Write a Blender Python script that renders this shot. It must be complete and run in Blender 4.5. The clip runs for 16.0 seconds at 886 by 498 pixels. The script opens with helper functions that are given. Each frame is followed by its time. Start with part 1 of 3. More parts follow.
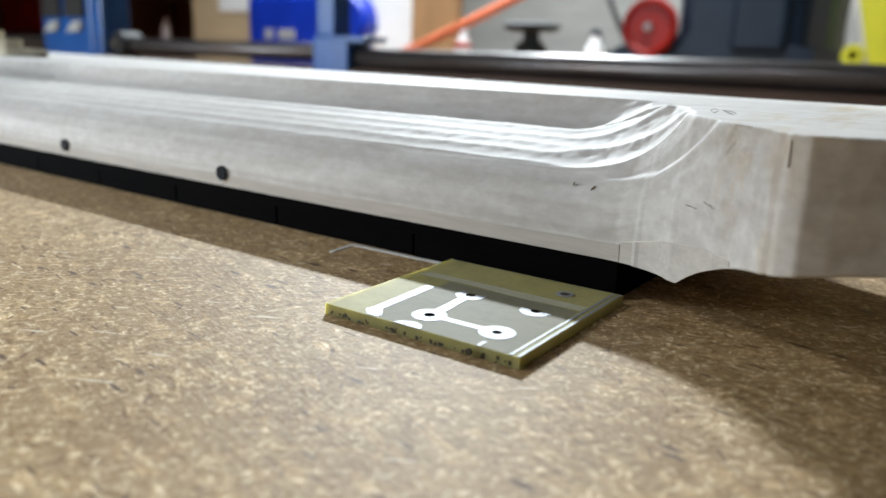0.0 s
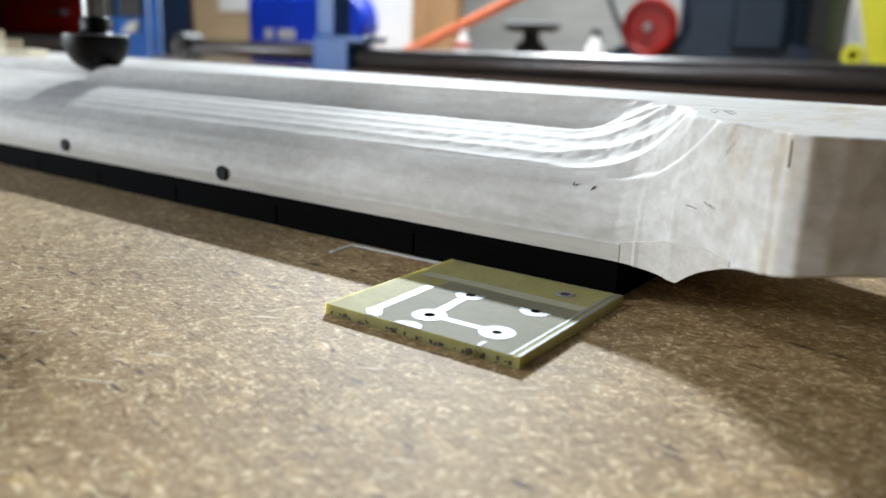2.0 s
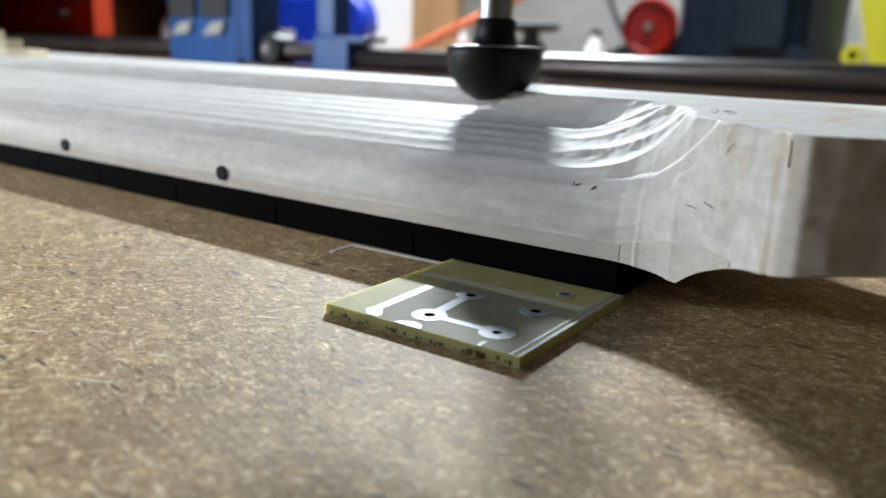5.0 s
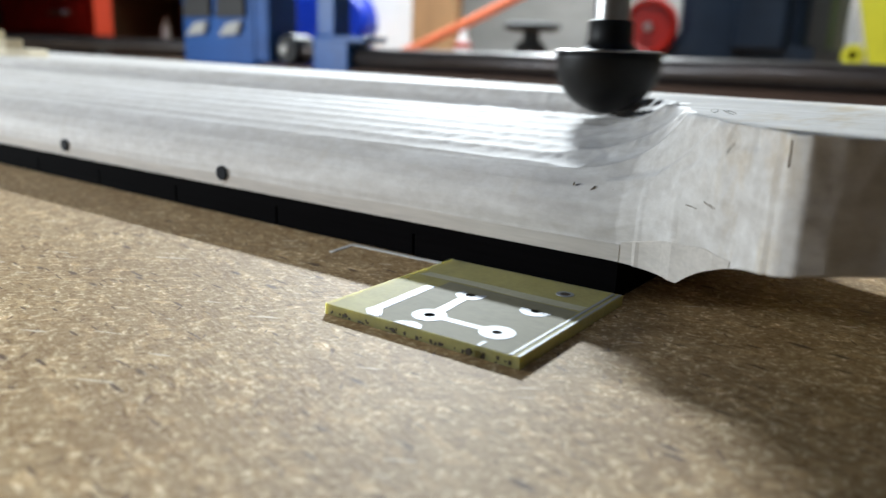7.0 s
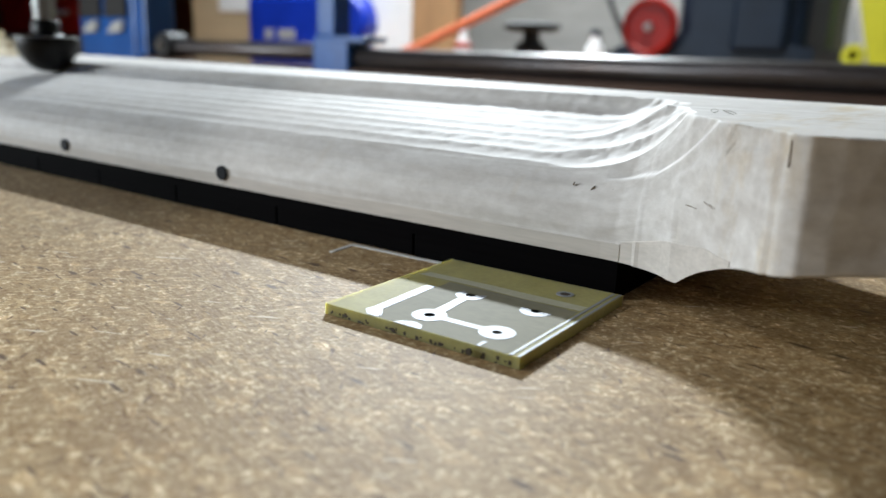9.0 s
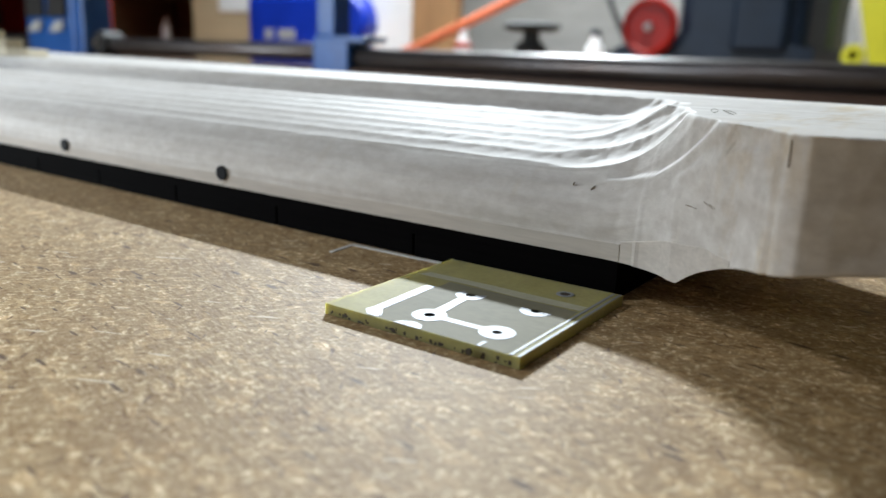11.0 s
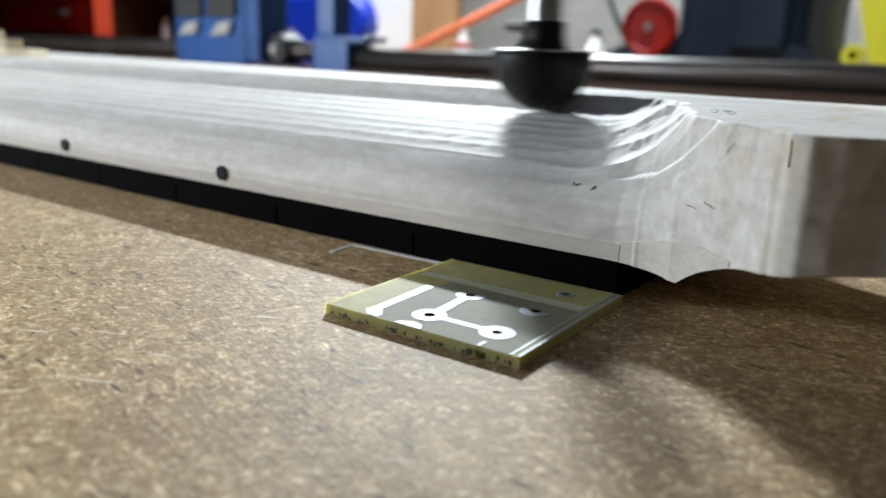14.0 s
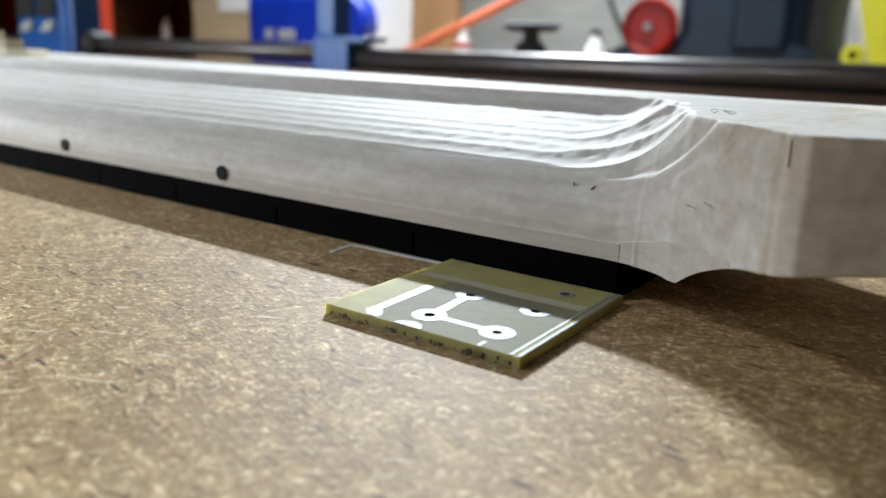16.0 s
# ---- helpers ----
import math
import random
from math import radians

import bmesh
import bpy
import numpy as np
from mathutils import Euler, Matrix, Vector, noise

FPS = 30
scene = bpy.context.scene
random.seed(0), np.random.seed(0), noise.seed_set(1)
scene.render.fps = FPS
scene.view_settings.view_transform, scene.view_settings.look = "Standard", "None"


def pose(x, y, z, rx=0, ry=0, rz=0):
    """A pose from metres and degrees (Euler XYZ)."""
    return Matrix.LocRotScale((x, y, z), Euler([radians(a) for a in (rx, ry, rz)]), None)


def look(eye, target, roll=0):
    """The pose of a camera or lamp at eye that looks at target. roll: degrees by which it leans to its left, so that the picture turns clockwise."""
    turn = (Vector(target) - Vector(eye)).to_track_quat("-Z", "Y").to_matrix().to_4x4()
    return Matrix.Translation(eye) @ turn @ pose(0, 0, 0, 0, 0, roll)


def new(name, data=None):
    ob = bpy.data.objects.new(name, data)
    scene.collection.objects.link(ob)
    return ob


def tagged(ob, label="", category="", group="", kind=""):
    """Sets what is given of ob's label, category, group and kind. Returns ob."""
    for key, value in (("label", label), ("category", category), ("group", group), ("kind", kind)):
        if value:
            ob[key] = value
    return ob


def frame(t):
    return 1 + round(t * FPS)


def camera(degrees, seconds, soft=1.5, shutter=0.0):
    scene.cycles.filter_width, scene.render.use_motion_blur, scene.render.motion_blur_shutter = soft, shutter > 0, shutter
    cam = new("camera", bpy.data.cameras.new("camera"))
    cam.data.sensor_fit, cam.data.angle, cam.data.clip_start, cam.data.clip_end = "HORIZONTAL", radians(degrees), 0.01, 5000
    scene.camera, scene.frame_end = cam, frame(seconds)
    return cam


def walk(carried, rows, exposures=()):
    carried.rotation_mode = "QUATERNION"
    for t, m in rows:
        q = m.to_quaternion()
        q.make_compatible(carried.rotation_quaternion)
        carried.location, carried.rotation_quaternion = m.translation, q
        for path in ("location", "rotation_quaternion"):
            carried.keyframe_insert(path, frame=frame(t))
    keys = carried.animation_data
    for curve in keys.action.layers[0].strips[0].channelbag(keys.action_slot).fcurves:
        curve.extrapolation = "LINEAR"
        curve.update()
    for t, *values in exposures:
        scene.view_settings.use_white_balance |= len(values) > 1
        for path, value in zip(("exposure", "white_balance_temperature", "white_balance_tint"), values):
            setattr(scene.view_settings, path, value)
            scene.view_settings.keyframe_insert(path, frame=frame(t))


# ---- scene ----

cam = camera(60.347, 16.0, soft=1.5, shutter=1.0)
VIEW = look((0.04167, -0.10069, 0.03402), (-0.02578, -0.00602, 0.00422), 1.909)
walk(cam, [(0.0, VIEW), (16.0, VIEW)],
     [(0.0, -0.03), (2.0, -0.02), (3.0, -0.06), (4.2, -0.10), (5.2, -0.05), (6.2, 0.03), (6.8, 0.0), (7.5, -0.16), (8.5, -0.15), (9.2, -0.14), (11.4, -0.05), (12.4, -0.14), (13.0, -0.08), (13.5, 0.0), (14.5, -0.13), (15.1, -0.13), (15.6, -0.05), (16.0, -0.03)])

cam.data.dof.use_dof = True
cam.data.dof.focus_distance = 0.106
cam.data.dof.aperture_fstop = 21.0

# ---- light ----
world = bpy.data.worlds.new("workshop")
scene.world = world
world.use_nodes = True
bg = world.node_tree.nodes["Background"]
bg.inputs["Color"].default_value = (0.75, 0.82, 1.0, 1)
bg.inputs["Strength"].default_value = 0.12


def lamp(name, eye, target, watts, sx, sy, colour):
    """A tube or panel at eye that shines at target, its long side level and along the neck."""
    d = bpy.data.lights.new(name, "AREA")
    d.shape, d.size, d.size_y, d.energy, d.color = "RECTANGLE", sx, sy, watts, colour
    ob = new(name, d)
    z = (Vector(eye) - Vector(target)).normalized()
    x = (Vector((1, 0, 0)) - z * z.x).normalized()
    y = z.cross(x)
    ob.matrix_world = Matrix(((x.x, y.x, z.x, eye[0]), (x.y, y.y, z.y, eye[1]), (x.z, y.z, z.z, eye[2]), (0, 0, 0, 1)))
    return ob


lamp("strip_light_back", (-1.36, 1.82, 1.30), (0, 0, 0), 97, 0.30, 0.07, (0.85, 0.94, 1.0))
lamp("strip_light_front", (-0.56, -0.64, 0.78), (0, 0, 0), 3.3, 0.12, 0.12, (0.90, 0.95, 1.0))
# low fill with no known source, added to brighten the neck's near flank
lamp("fill_light_aisle", (-0.98, -0.50, 0.205), (-0.15, 0, 0), 10.5, 0.3, 0.06, (0.84, 0.93, 1.0))
lamp("strip_light_side", (1.75, 1.0, 1.25), (0, 0, 0), 1.0, 0.22, 0.16, (0.82, 0.92, 1.0))
# weak fill added above; no such ceiling lamp is known
lamp("fill_light_overhead", (-0.85, -0.05, 1.65), (-0.1, 0, 0), 0.9, 0.25, 0.16, (0.86, 0.93, 1.0))
# fill added for the bench only; the narrow spread keeps it off the neck
bench_fill = lamp("fill_light_bench", (-0.6, 0.72, 1.55), (-0.7, 1.55, 0), 22, 1.2, 0.12, (0.88, 0.95, 1.0))
bench_fill.data.spread = radians(80)

# ---- materials ----


def mat(name, base, rough=0.5, metal=0.0, vary=0.25, scale=(60, 60, 60), fine=6.0, bump=0.1, spec=0.5, dark=None):
    """A plain material whose colour and relief vary at two scales; scale: per metre."""
    m = bpy.data.materials.new(name)
    m.use_nodes = True
    nt = m.node_tree
    N, L = nt.nodes, nt.links
    b = N["Principled BSDF"]
    tc = N.new("ShaderNodeTexCoord")
    mp = N.new("ShaderNodeMapping")
    mp.inputs["Scale"].default_value = scale
    L.new(tc.outputs["Object"], mp.inputs["Vector"])
    n1 = N.new("ShaderNodeTexNoise")
    n1.inputs["Scale"].default_value = 1.0
    n1.inputs["Detail"].default_value = 4
    n2 = N.new("ShaderNodeTexNoise")
    n2.inputs["Scale"].default_value = fine
    n2.inputs["Detail"].default_value = 3
    for n in (n1, n2):
        L.new(mp.outputs["Vector"], n.inputs["Vector"])
    mx = N.new("ShaderNodeMath")
    mx.operation = "MULTIPLY_ADD"
    L.new(n1.outputs["Fac"], mx.inputs[0])
    mx.inputs[1].default_value = 0.6
    ad = N.new("ShaderNodeMath")
    ad.operation = "MULTIPLY"
    ad.inputs[1].default_value = 0.4
    L.new(n2.outputs["Fac"], ad.inputs[0])
    L.new(ad.outputs[0], mx.inputs[2])
    cr = N.new("ShaderNodeValToRGB")
    lo = dark or [c * (1 - vary) for c in base]
    hi = [min(1, c * (1 + vary * 0.6)) for c in base]
    cr.color_ramp.elements[0].position, cr.color_ramp.elements[0].color = 0.32, (*lo, 1)
    cr.color_ramp.elements[1].position, cr.color_ramp.elements[1].color = 0.68, (*hi, 1)
    L.new(mx.outputs[0], cr.inputs["Fac"])
    L.new(cr.outputs["Color"], b.inputs["Base Color"])
    b.inputs["Roughness"].default_value = rough
    b.inputs["Metallic"].default_value = metal
    b.inputs["Specular IOR Level"].default_value = spec
    if bump:
        bp = N.new("ShaderNodeBump")
        bp.inputs["Strength"].default_value = bump
        bp.inputs["Distance"].default_value = 0.0004
        L.new(mx.outputs[0], bp.inputs["Height"])
        L.new(bp.outputs["Normal"], b.inputs["Normal"])
    return m


def chipboard():
    """Fibreboard of pale and brown flecks pressed at all angles."""
    m = bpy.data.materials.new("fibreboard")
    m.use_nodes = True
    nt = m.node_tree
    N, L = nt.nodes, nt.links
    b = N["Principled BSDF"]
    tc = N.new("ShaderNodeTexCoord")

    def mapped(angle, sc):
        mp = N.new("ShaderNodeMapping")
        mp.inputs["Rotation"].default_value = (0, 0, radians(angle))
        L.new(tc.outputs["Object"], mp.inputs["Vector"])
        mq = N.new("ShaderNodeMapping")
        mq.inputs["Scale"].default_value = sc
        L.new(mp.outputs["Vector"], mq.inputs["Vector"])
        return mq.outputs["Vector"]

    def ramp(socket, stops):
        cr = N.new("ShaderNodeValToRGB")
        els = cr.color_ramp.elements
        while len(els) < len(stops):
            els.new(0.5)
        for e, (p, c) in zip(els, stops):
            e.position, e.color = p, (*c, 1) if len(c) == 3 else c
        L.new(socket, cr.inputs["Fac"])
        return cr.outputs["Color"]

    def mix(a, bb, fac, blend="MIX"):
        mx = N.new("ShaderNodeMix")
        mx.data_type, mx.blend_type = "RGBA", blend
        for s, sock in ((fac, mx.inputs[0]), (a, mx.inputs[6]), (bb, mx.inputs[7])):
            if isinstance(s, (int, float)):
                sock.default_value = s
            elif isinstance(s, tuple):
                sock.default_value = (*s, 1)
            else:
                L.new(s, sock)
        return mx.outputs[2]

    def grain(angle, sc, detail, rough=0.6):
        n = N.new("ShaderNodeTexNoise")
        n.inputs["Scale"].default_value = 1.0
        n.inputs["Detail"].default_value = detail
        n.inputs["Roughness"].default_value = rough
        L.new(mapped(angle, sc), n.inputs["Vector"])
        return n.outputs["Fac"]

    # flakes: torn fibres that lie at three angles, laid in patches over one another
    tone = ((0.31, (0.205, 0.118, 0.046)), (0.41, (0.357, 0.228, 0.101)), (0.51, (0.418, 0.286, 0.140)), (0.565, (0.49, 0.355, 0.192)), (0.64, (0.78, 0.64, 0.42)))
    layers = [grain(ang, sc, 4) for ang, sc in ((14, (560, 1300, 300)), (-50, (620, 1400, 300)), (78, (540, 1200, 300)))]
    cols = [ramp(f, tone) for f in layers]
    pick = grain(0, (420, 420, 420), 2)
    f1 = ramp(pick, ((0.44, (0, 0, 0)), (0.48, (1, 1, 1))))
    f2 = ramp(pick, ((0.54, (0, 0, 0)), (0.58, (1, 1, 1))))
    col = mix(mix(cols[0], cols[1], f1), cols[2], f2)
    # single chips, each of one tone, with ragged outlines
    for ang, sc, k in ((28, (300, 760, 100), 0), (-35, (340, 900, 100), 1)):
        base_map = mapped(ang, sc)
        rag = N.new("ShaderNodeTexNoise")
        rag.inputs["Scale"].default_value = 2.2
        rag.inputs["Detail"].default_value = 3
        L.new(base_map, rag.inputs["Vector"])
        off = N.new("ShaderNodeMix")
        off.data_type, off.blend_type = "RGBA", "ADD"
        off.inputs[0].default_value = 0.75
        L.new(base_map, off.inputs[6])
        L.new(rag.outputs["Color"], off.inputs[7])
        vo = N.new("ShaderNodeTexVoronoi")
        vo.inputs["Scale"].default_value = 1.0
        L.new(off.outputs[2], vo.inputs["Vector"])
        sep = N.new("ShaderNodeSeparateColor")
        L.new(vo.outputs["Color"], sep.inputs["Color"])
        col = mix(col, ramp(sep.outputs[k], ((0.0, (0.78, 0.72, 0.64)), (0.18, (0.95, 0.94, 0.92)), (0.75, (1.0, 1.0, 1.0)), (0.95, (1.3, 1.32, 1.36)))), 0.85, "MULTIPLY")
    big = N.new("ShaderNodeTexNoise")
    big.inputs["Scale"].default_value = 45
    big.inputs["Detail"].default_value = 5
    L.new(tc.outputs["Object"], big.inputs["Vector"])
    col = mix(col, ramp(big.outputs["Fac"], ((0.3, (0.72, 0.66, 0.60)), (0.7, (1.0, 1.0, 1.0)))), 0.8, "MULTIPLY")
    # thin dark fibres and a few pale splinters
    for ang, sc, at, shade in ((6, (170, 1100, 100), 0.675, (0.12, 0.065, 0.03)), (57, (190, 1100, 100), 0.70, (0.15, 0.08, 0.035)), (-28, (120, 800, 100), 0.70, (0.64, 0.53, 0.38))):
        col = mix(col, shade, ramp(grain(ang, sc, 2, 0.4), ((at, (0, 0, 0)), (at + 0.025, (1, 1, 1)))))
    # sparse dark bark specks
    sp = N.new("ShaderNodeTexVoronoi")
    sp.inputs["Scale"].default_value = 1.0
    L.new(mapped(8, (110, 330, 100)), sp.inputs["Vector"])
    sc2 = N.new("ShaderNodeSeparateColor")
    L.new(sp.outputs["Color"], sc2.inputs["Color"])
    near = ramp(sp.outputs["Distance"], ((0.10, (1, 1, 1)), (0.2, (0, 0, 0))))
    rare = ramp(sc2.outputs[1], ((0.72, (0, 0, 0)), (0.76, (1, 1, 1))))
    spot = mix(near, rare, 1.0, "MULTIPLY")
    col = mix(col, (0.11, 0.06, 0.03), spot)
    L.new(col, b.inputs["Base Color"])
    b.inputs["Roughness"].default_value = 0.62
    b.inputs["Specular IOR Level"].default_value = 0.35
    bp = N.new("ShaderNodeBump")
    bp.inputs["Strength"].default_value = 0.6
    bp.inputs["Distance"].default_value = 0.00025
    L.new(layers[0], bp.inputs["Height"])
    L.new(bp.outputs["Normal"], b.inputs["Normal"])
    return m




def maple():
    """Pale maple: long streaks, cloudy figure, fine cutter chatter and a few amber stains."""
    m = bpy.data.materials.new("maple")
    m.use_nodes = True
    nt = m.node_tree
    N, L = nt.nodes, nt.links
    b = N["Principled BSDF"]
    tc = N.new("ShaderNodeTexCoord")

    def field(sc, detail=3, rough=0.55):
        mp = N.new("ShaderNodeMapping")
        mp.inputs["Scale"].default_value = sc
        L.new(tc.outputs["Object"], mp.inputs["Vector"])
        n = N.new("ShaderNodeTexNoise")
        n.inputs["Scale"].default_value = 1.0
        n.inputs["Detail"].default_value = detail
        n.inputs["Roughness"].default_value = rough
        L.new(mp.outputs["Vector"], n.inputs["Vector"])
        return n.outputs["Fac"]

    def mixed(a, c, fac, blend):
        mx = N.new("ShaderNodeMix")
        mx.data_type, mx.blend_type = "RGBA", blend
        mx.inputs[0].default_value = fac
        L.new(a, mx.inputs[6])
        L.new(c, mx.inputs[7])
        return mx.outputs[2]

    def ramp(f, p0, c0, p1, c1):
        cr = N.new("ShaderNodeValToRGB")
        e = cr.color_ramp.elements
        e[0].position, e[0].color = p0, (*c0, 1)
        e[1].position, e[1].color = p1, (*c1, 1)
        L.new(f, cr.inputs["Fac"])
        return cr.outputs["Color"]

    streak, cloud, chatter, stain = field((18, 420, 420)), field((55, 300, 300), 5), field((620, 700, 900), 2), field((150, 60, 30), 3)
    col = ramp(streak, 0.3, (0.72, 0.69, 0.655), 0.7, (0.82, 0.80, 0.77))
    col = mixed(col, ramp(cloud, 0.32, (0.87, 0.855, 0.84), 0.66, (1, 1, 1)), 0.9, "MULTIPLY")
    col = mixed(col, ramp(chatter, 0.35, (0.88, 0.87, 0.86), 0.7, (1, 1, 1)), 0.5, "MULTIPLY")
    col = mixed(col, ramp(stain, 0.64, (1, 1, 1), 0.78, (0.90, 0.81, 0.67)), 0.35, "MULTIPLY")
    sx = N.new("ShaderNodeSeparateXYZ")
    L.new(tc.outputs["Object"], sx.inputs["Vector"])
    band = N.new("ShaderNodeValToRGB")
    e = band.color_ramp.elements
    e[0].position, e[0].color = 0.012, (0, 0, 0, 1)
    e[1].position, e[1].color = 0.031, (0, 0, 0, 1)
    k = e.new(0.022)
    k.color = (1, 1, 1, 1)
    L.new(sx.outputs["X"], band.inputs["Fac"])
    amber = mixed(band.outputs["Color"], ramp(field((260, 60, 90), 6, 0.65), 0.46, (0, 0, 0), 0.72, (1, 1, 1)), 1.0, "MULTIPLY")
    col = mixed(col, ramp(amber, 0.02, (1, 1, 1), 0.6, (0.85, 0.72, 0.52)), 0.75, "MULTIPLY")
    patch = field((240, 420, 420), 6, 0.7)
    col = mixed(col, ramp(patch, 0.40, (0.86, 0.85, 0.835), 0.62, (1, 1, 1)), 0.8, "MULTIPLY")
    L.new(col, b.inputs["Base Color"])
    b.inputs["Roughness"].default_value = 0.64
    b.inputs["Specular IOR Level"].default_value = 0.24
    b1 = N.new("ShaderNodeBump")
    b1.inputs["Strength"].default_value = 0.5
    b1.inputs["Distance"].default_value = 0.00022
    L.new(cloud, b1.inputs["Height"])
    b2 = N.new("ShaderNodeBump")
    b2.inputs["Strength"].default_value = 0.5
    b2.inputs["Distance"].default_value = 0.00007
    L.new(chatter, b2.inputs["Height"])
    L.new(b1.outputs["Normal"], b2.inputs["Normal"])
    L.new(b2.outputs["Normal"], b.inputs["Normal"])
    return m


M_BOARD = chipboard()
M_WOOD = maple()
M_EDGE = mat("raw_maple_edge", (0.62, 0.575, 0.52), 0.7, vary=0.14, scale=(40, 500, 500), fine=4, bump=0.15, spec=0.2)
M_EBONY = mat("ebony", (0.003, 0.0027, 0.0029), 0.8, vary=0.4, scale=(20, 900, 900), bump=0.05, spec=0.02)
M_DOT = mat("black_inlay", (0.006, 0.007, 0.011), 0.5, scale=(300, 300, 300), bump=0, spec=0.1)
M_PCB = mat("glass_fibre", (0.34, 0.305, 0.12), 0.62, vary=0.16, scale=(300, 300, 300), fine=5, bump=0.05, spec=0.2)
M_PCB.node_tree.nodes["Principled BSDF"].inputs["Subsurface Weight"].default_value = 0.85
M_PCB.node_tree.nodes["Principled BSDF"].inputs["Subsurface Radius"].default_value = (1.0, 0.9, 0.4)
M_PCB.node_tree.nodes["Principled BSDF"].inputs["Subsurface Scale"].default_value = 0.0035
M_TIN = mat("tinned_copper", (0.31, 0.32, 0.34), 0.6, 0.6, vary=0.08, scale=(500, 500, 500), bump=0.05)
M_DARKSPOT = mat("dark_spot", (0.05, 0.035, 0.02), 0.8, scale=(500, 500, 500), bump=0)
# grey that paints the light's sheen along with a sanded finish
M_SHEEN_SANDED = mat("sheen_sanded_laminate", (0.215, 0.20, 0.135), 0.66, vary=0.14, scale=(120, 220, 300), fine=6, bump=0.05, spec=0.2)
M_SCUFF = mat("abraded_resin", (0.42, 0.40, 0.28), 0.6, vary=0.15, scale=(400, 400, 400))
M_CUTTER = mat("blackened_steel", (0.006, 0.0055, 0.005), 0.5, 0.1, vary=0.3, scale=(200, 200, 900), bump=0.05, spec=0.25)
M_SHANK = mat("ground_steel", (0.36, 0.355, 0.345), 0.3, 0.95, vary=0.12, scale=(200, 200, 900), bump=0.03)
M_ROUTER = mat("dark_router_housing", (0.05, 0.05, 0.055), 0.5, scale=(60, 60, 60))
M_PIPE = mat("steel_pipe", (0.07, 0.068, 0.072), 0.34, 0.6, vary=0.35, scale=(15, 120, 120), bump=0.25, dark=(0.045, 0.028, 0.02))
M_BLUE = mat("blue_painted_steel", (0.012, 0.085, 0.31), 0.35, vary=0.3, scale=(30, 30, 30), bump=0.05)
M_BLUEP = mat("bright_blue_plastic", (0.006, 0.035, 0.42), 0.35, vary=0.2, scale=(20, 20, 20), bump=0.03)
M_RED = mat("red_painted_steel", (0.28, 0.009, 0.005), 0.45, vary=0.3, scale=(20, 20, 20), bump=0.03, spec=0.2)
M_ORED = mat("orange_red_enamel", (0.45, 0.035, 0.008), 0.4, vary=0.15, scale=(20, 20, 20), bump=0.03)
M_DARKWOOD = mat("brown_plywood", (0.16, 0.085, 0.035), 0.6, vary=0.35, scale=(4, 4, 40), bump=0.1)
M_LIGHTWOOD = mat("pale_plywood", (0.55, 0.42, 0.26), 0.6, vary=0.15, scale=(4, 4, 40), bump=0.1)
M_DOORWOOD = mat("varnished_pine", (0.42, 0.25, 0.12), 0.5, vary=0.2, scale=(30, 30, 4), bump=0.1)
M_WHITE = mat("white_paint", (0.88, 0.88, 0.87), 0.5, vary=0.06, scale=(8, 8, 8), bump=0.03)
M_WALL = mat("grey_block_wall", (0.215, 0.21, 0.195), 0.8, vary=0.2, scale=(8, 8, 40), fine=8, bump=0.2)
M_ORANGE = mat("orange_rubber", (0.85, 0.22, 0.10), 0.5, vary=0.1, scale=(50, 50, 50))
M_NAVY = mat("dark_blue_casting", (0.008, 0.016, 0.030), 0.45, vary=0.3, scale=(20, 20, 20), spec=0.2)
M_IRON = mat("dark_cast_iron", (0.014, 0.017, 0.017), 0.75, 0.0, vary=0.3, scale=(30, 30, 30))
M_GREEN = mat("dull_green_paint", (0.10, 0.13, 0.07), 0.5, vary=0.2, scale=(20, 20, 20))
M_YELLOW = mat("yellow_plastic", (0.62, 0.60, 0.02), 0.4, vary=0.1, scale=(20, 20, 20))
M_RUST = mat("brown_rail_timber", (0.06, 0.027, 0.013), 0.7, vary=0.35, scale=(8, 60, 60))
M_BLACK = mat("black_rubber", (0.012, 0.012, 0.013), 0.6, vary=0.3, scale=(100, 100, 100))
M_CREAM = mat("cream_softwood", (0.72, 0.62, 0.42), 0.6, vary=0.12, scale=(20, 200, 200))
# kept dark so that the unseen walls and ceiling bounce little light
M_DIMWALL = mat("dark_unseen_wall", (0.07, 0.055, 0.045), 0.8, vary=0.2, scale=(4, 4, 0.5))
M_CEIL = mat("ceiling_paint", (0.13, 0.125, 0.12), 0.8, vary=0.05, scale=(3, 3, 3))
M_PALEGREY = mat("pale_grey_paint", (0.42, 0.42, 0.40), 0.5, vary=0.2, scale=(40, 40, 40))
M_TEAR = mat("torn_fibre", (0.22, 0.17, 0.12), 0.8, scale=(500, 500, 500))
M_FILM = mat("white_tape", (0.78, 0.78, 0.76), 0.4, vary=0.08, scale=(300, 300, 300))
M_FLOOR = mat("grey_concrete", (0.12, 0.115, 0.11), 0.8, vary=0.2, scale=(5, 5, 5), fine=9)

# ---- building helpers: shapes are drawn in millimetres ----
MM = Matrix.Scale(0.001, 4)


def thing(name, label, category, at=(0, 0, 0), group="", kind=""):
    ob = new(name)
    ob.empty_display_size = 0.01
    ob.location = [c * 0.001 for c in at]
    return tagged(ob, label, category, group, kind)


def part(name, bm, material, parent=None, label="", smooth=False):
    bmesh.ops.recalc_face_normals(bm, faces=bm.faces)
    me = bpy.data.meshes.new(name)
    bm.transform(MM)
    bm.to_mesh(me)
    bm.free()
    me.materials.append(material)
    if smooth:
        me.shade_smooth()
    ob = new(name, me)
    ob.parent = parent
    if label:
        ob["label"] = label
    return ob


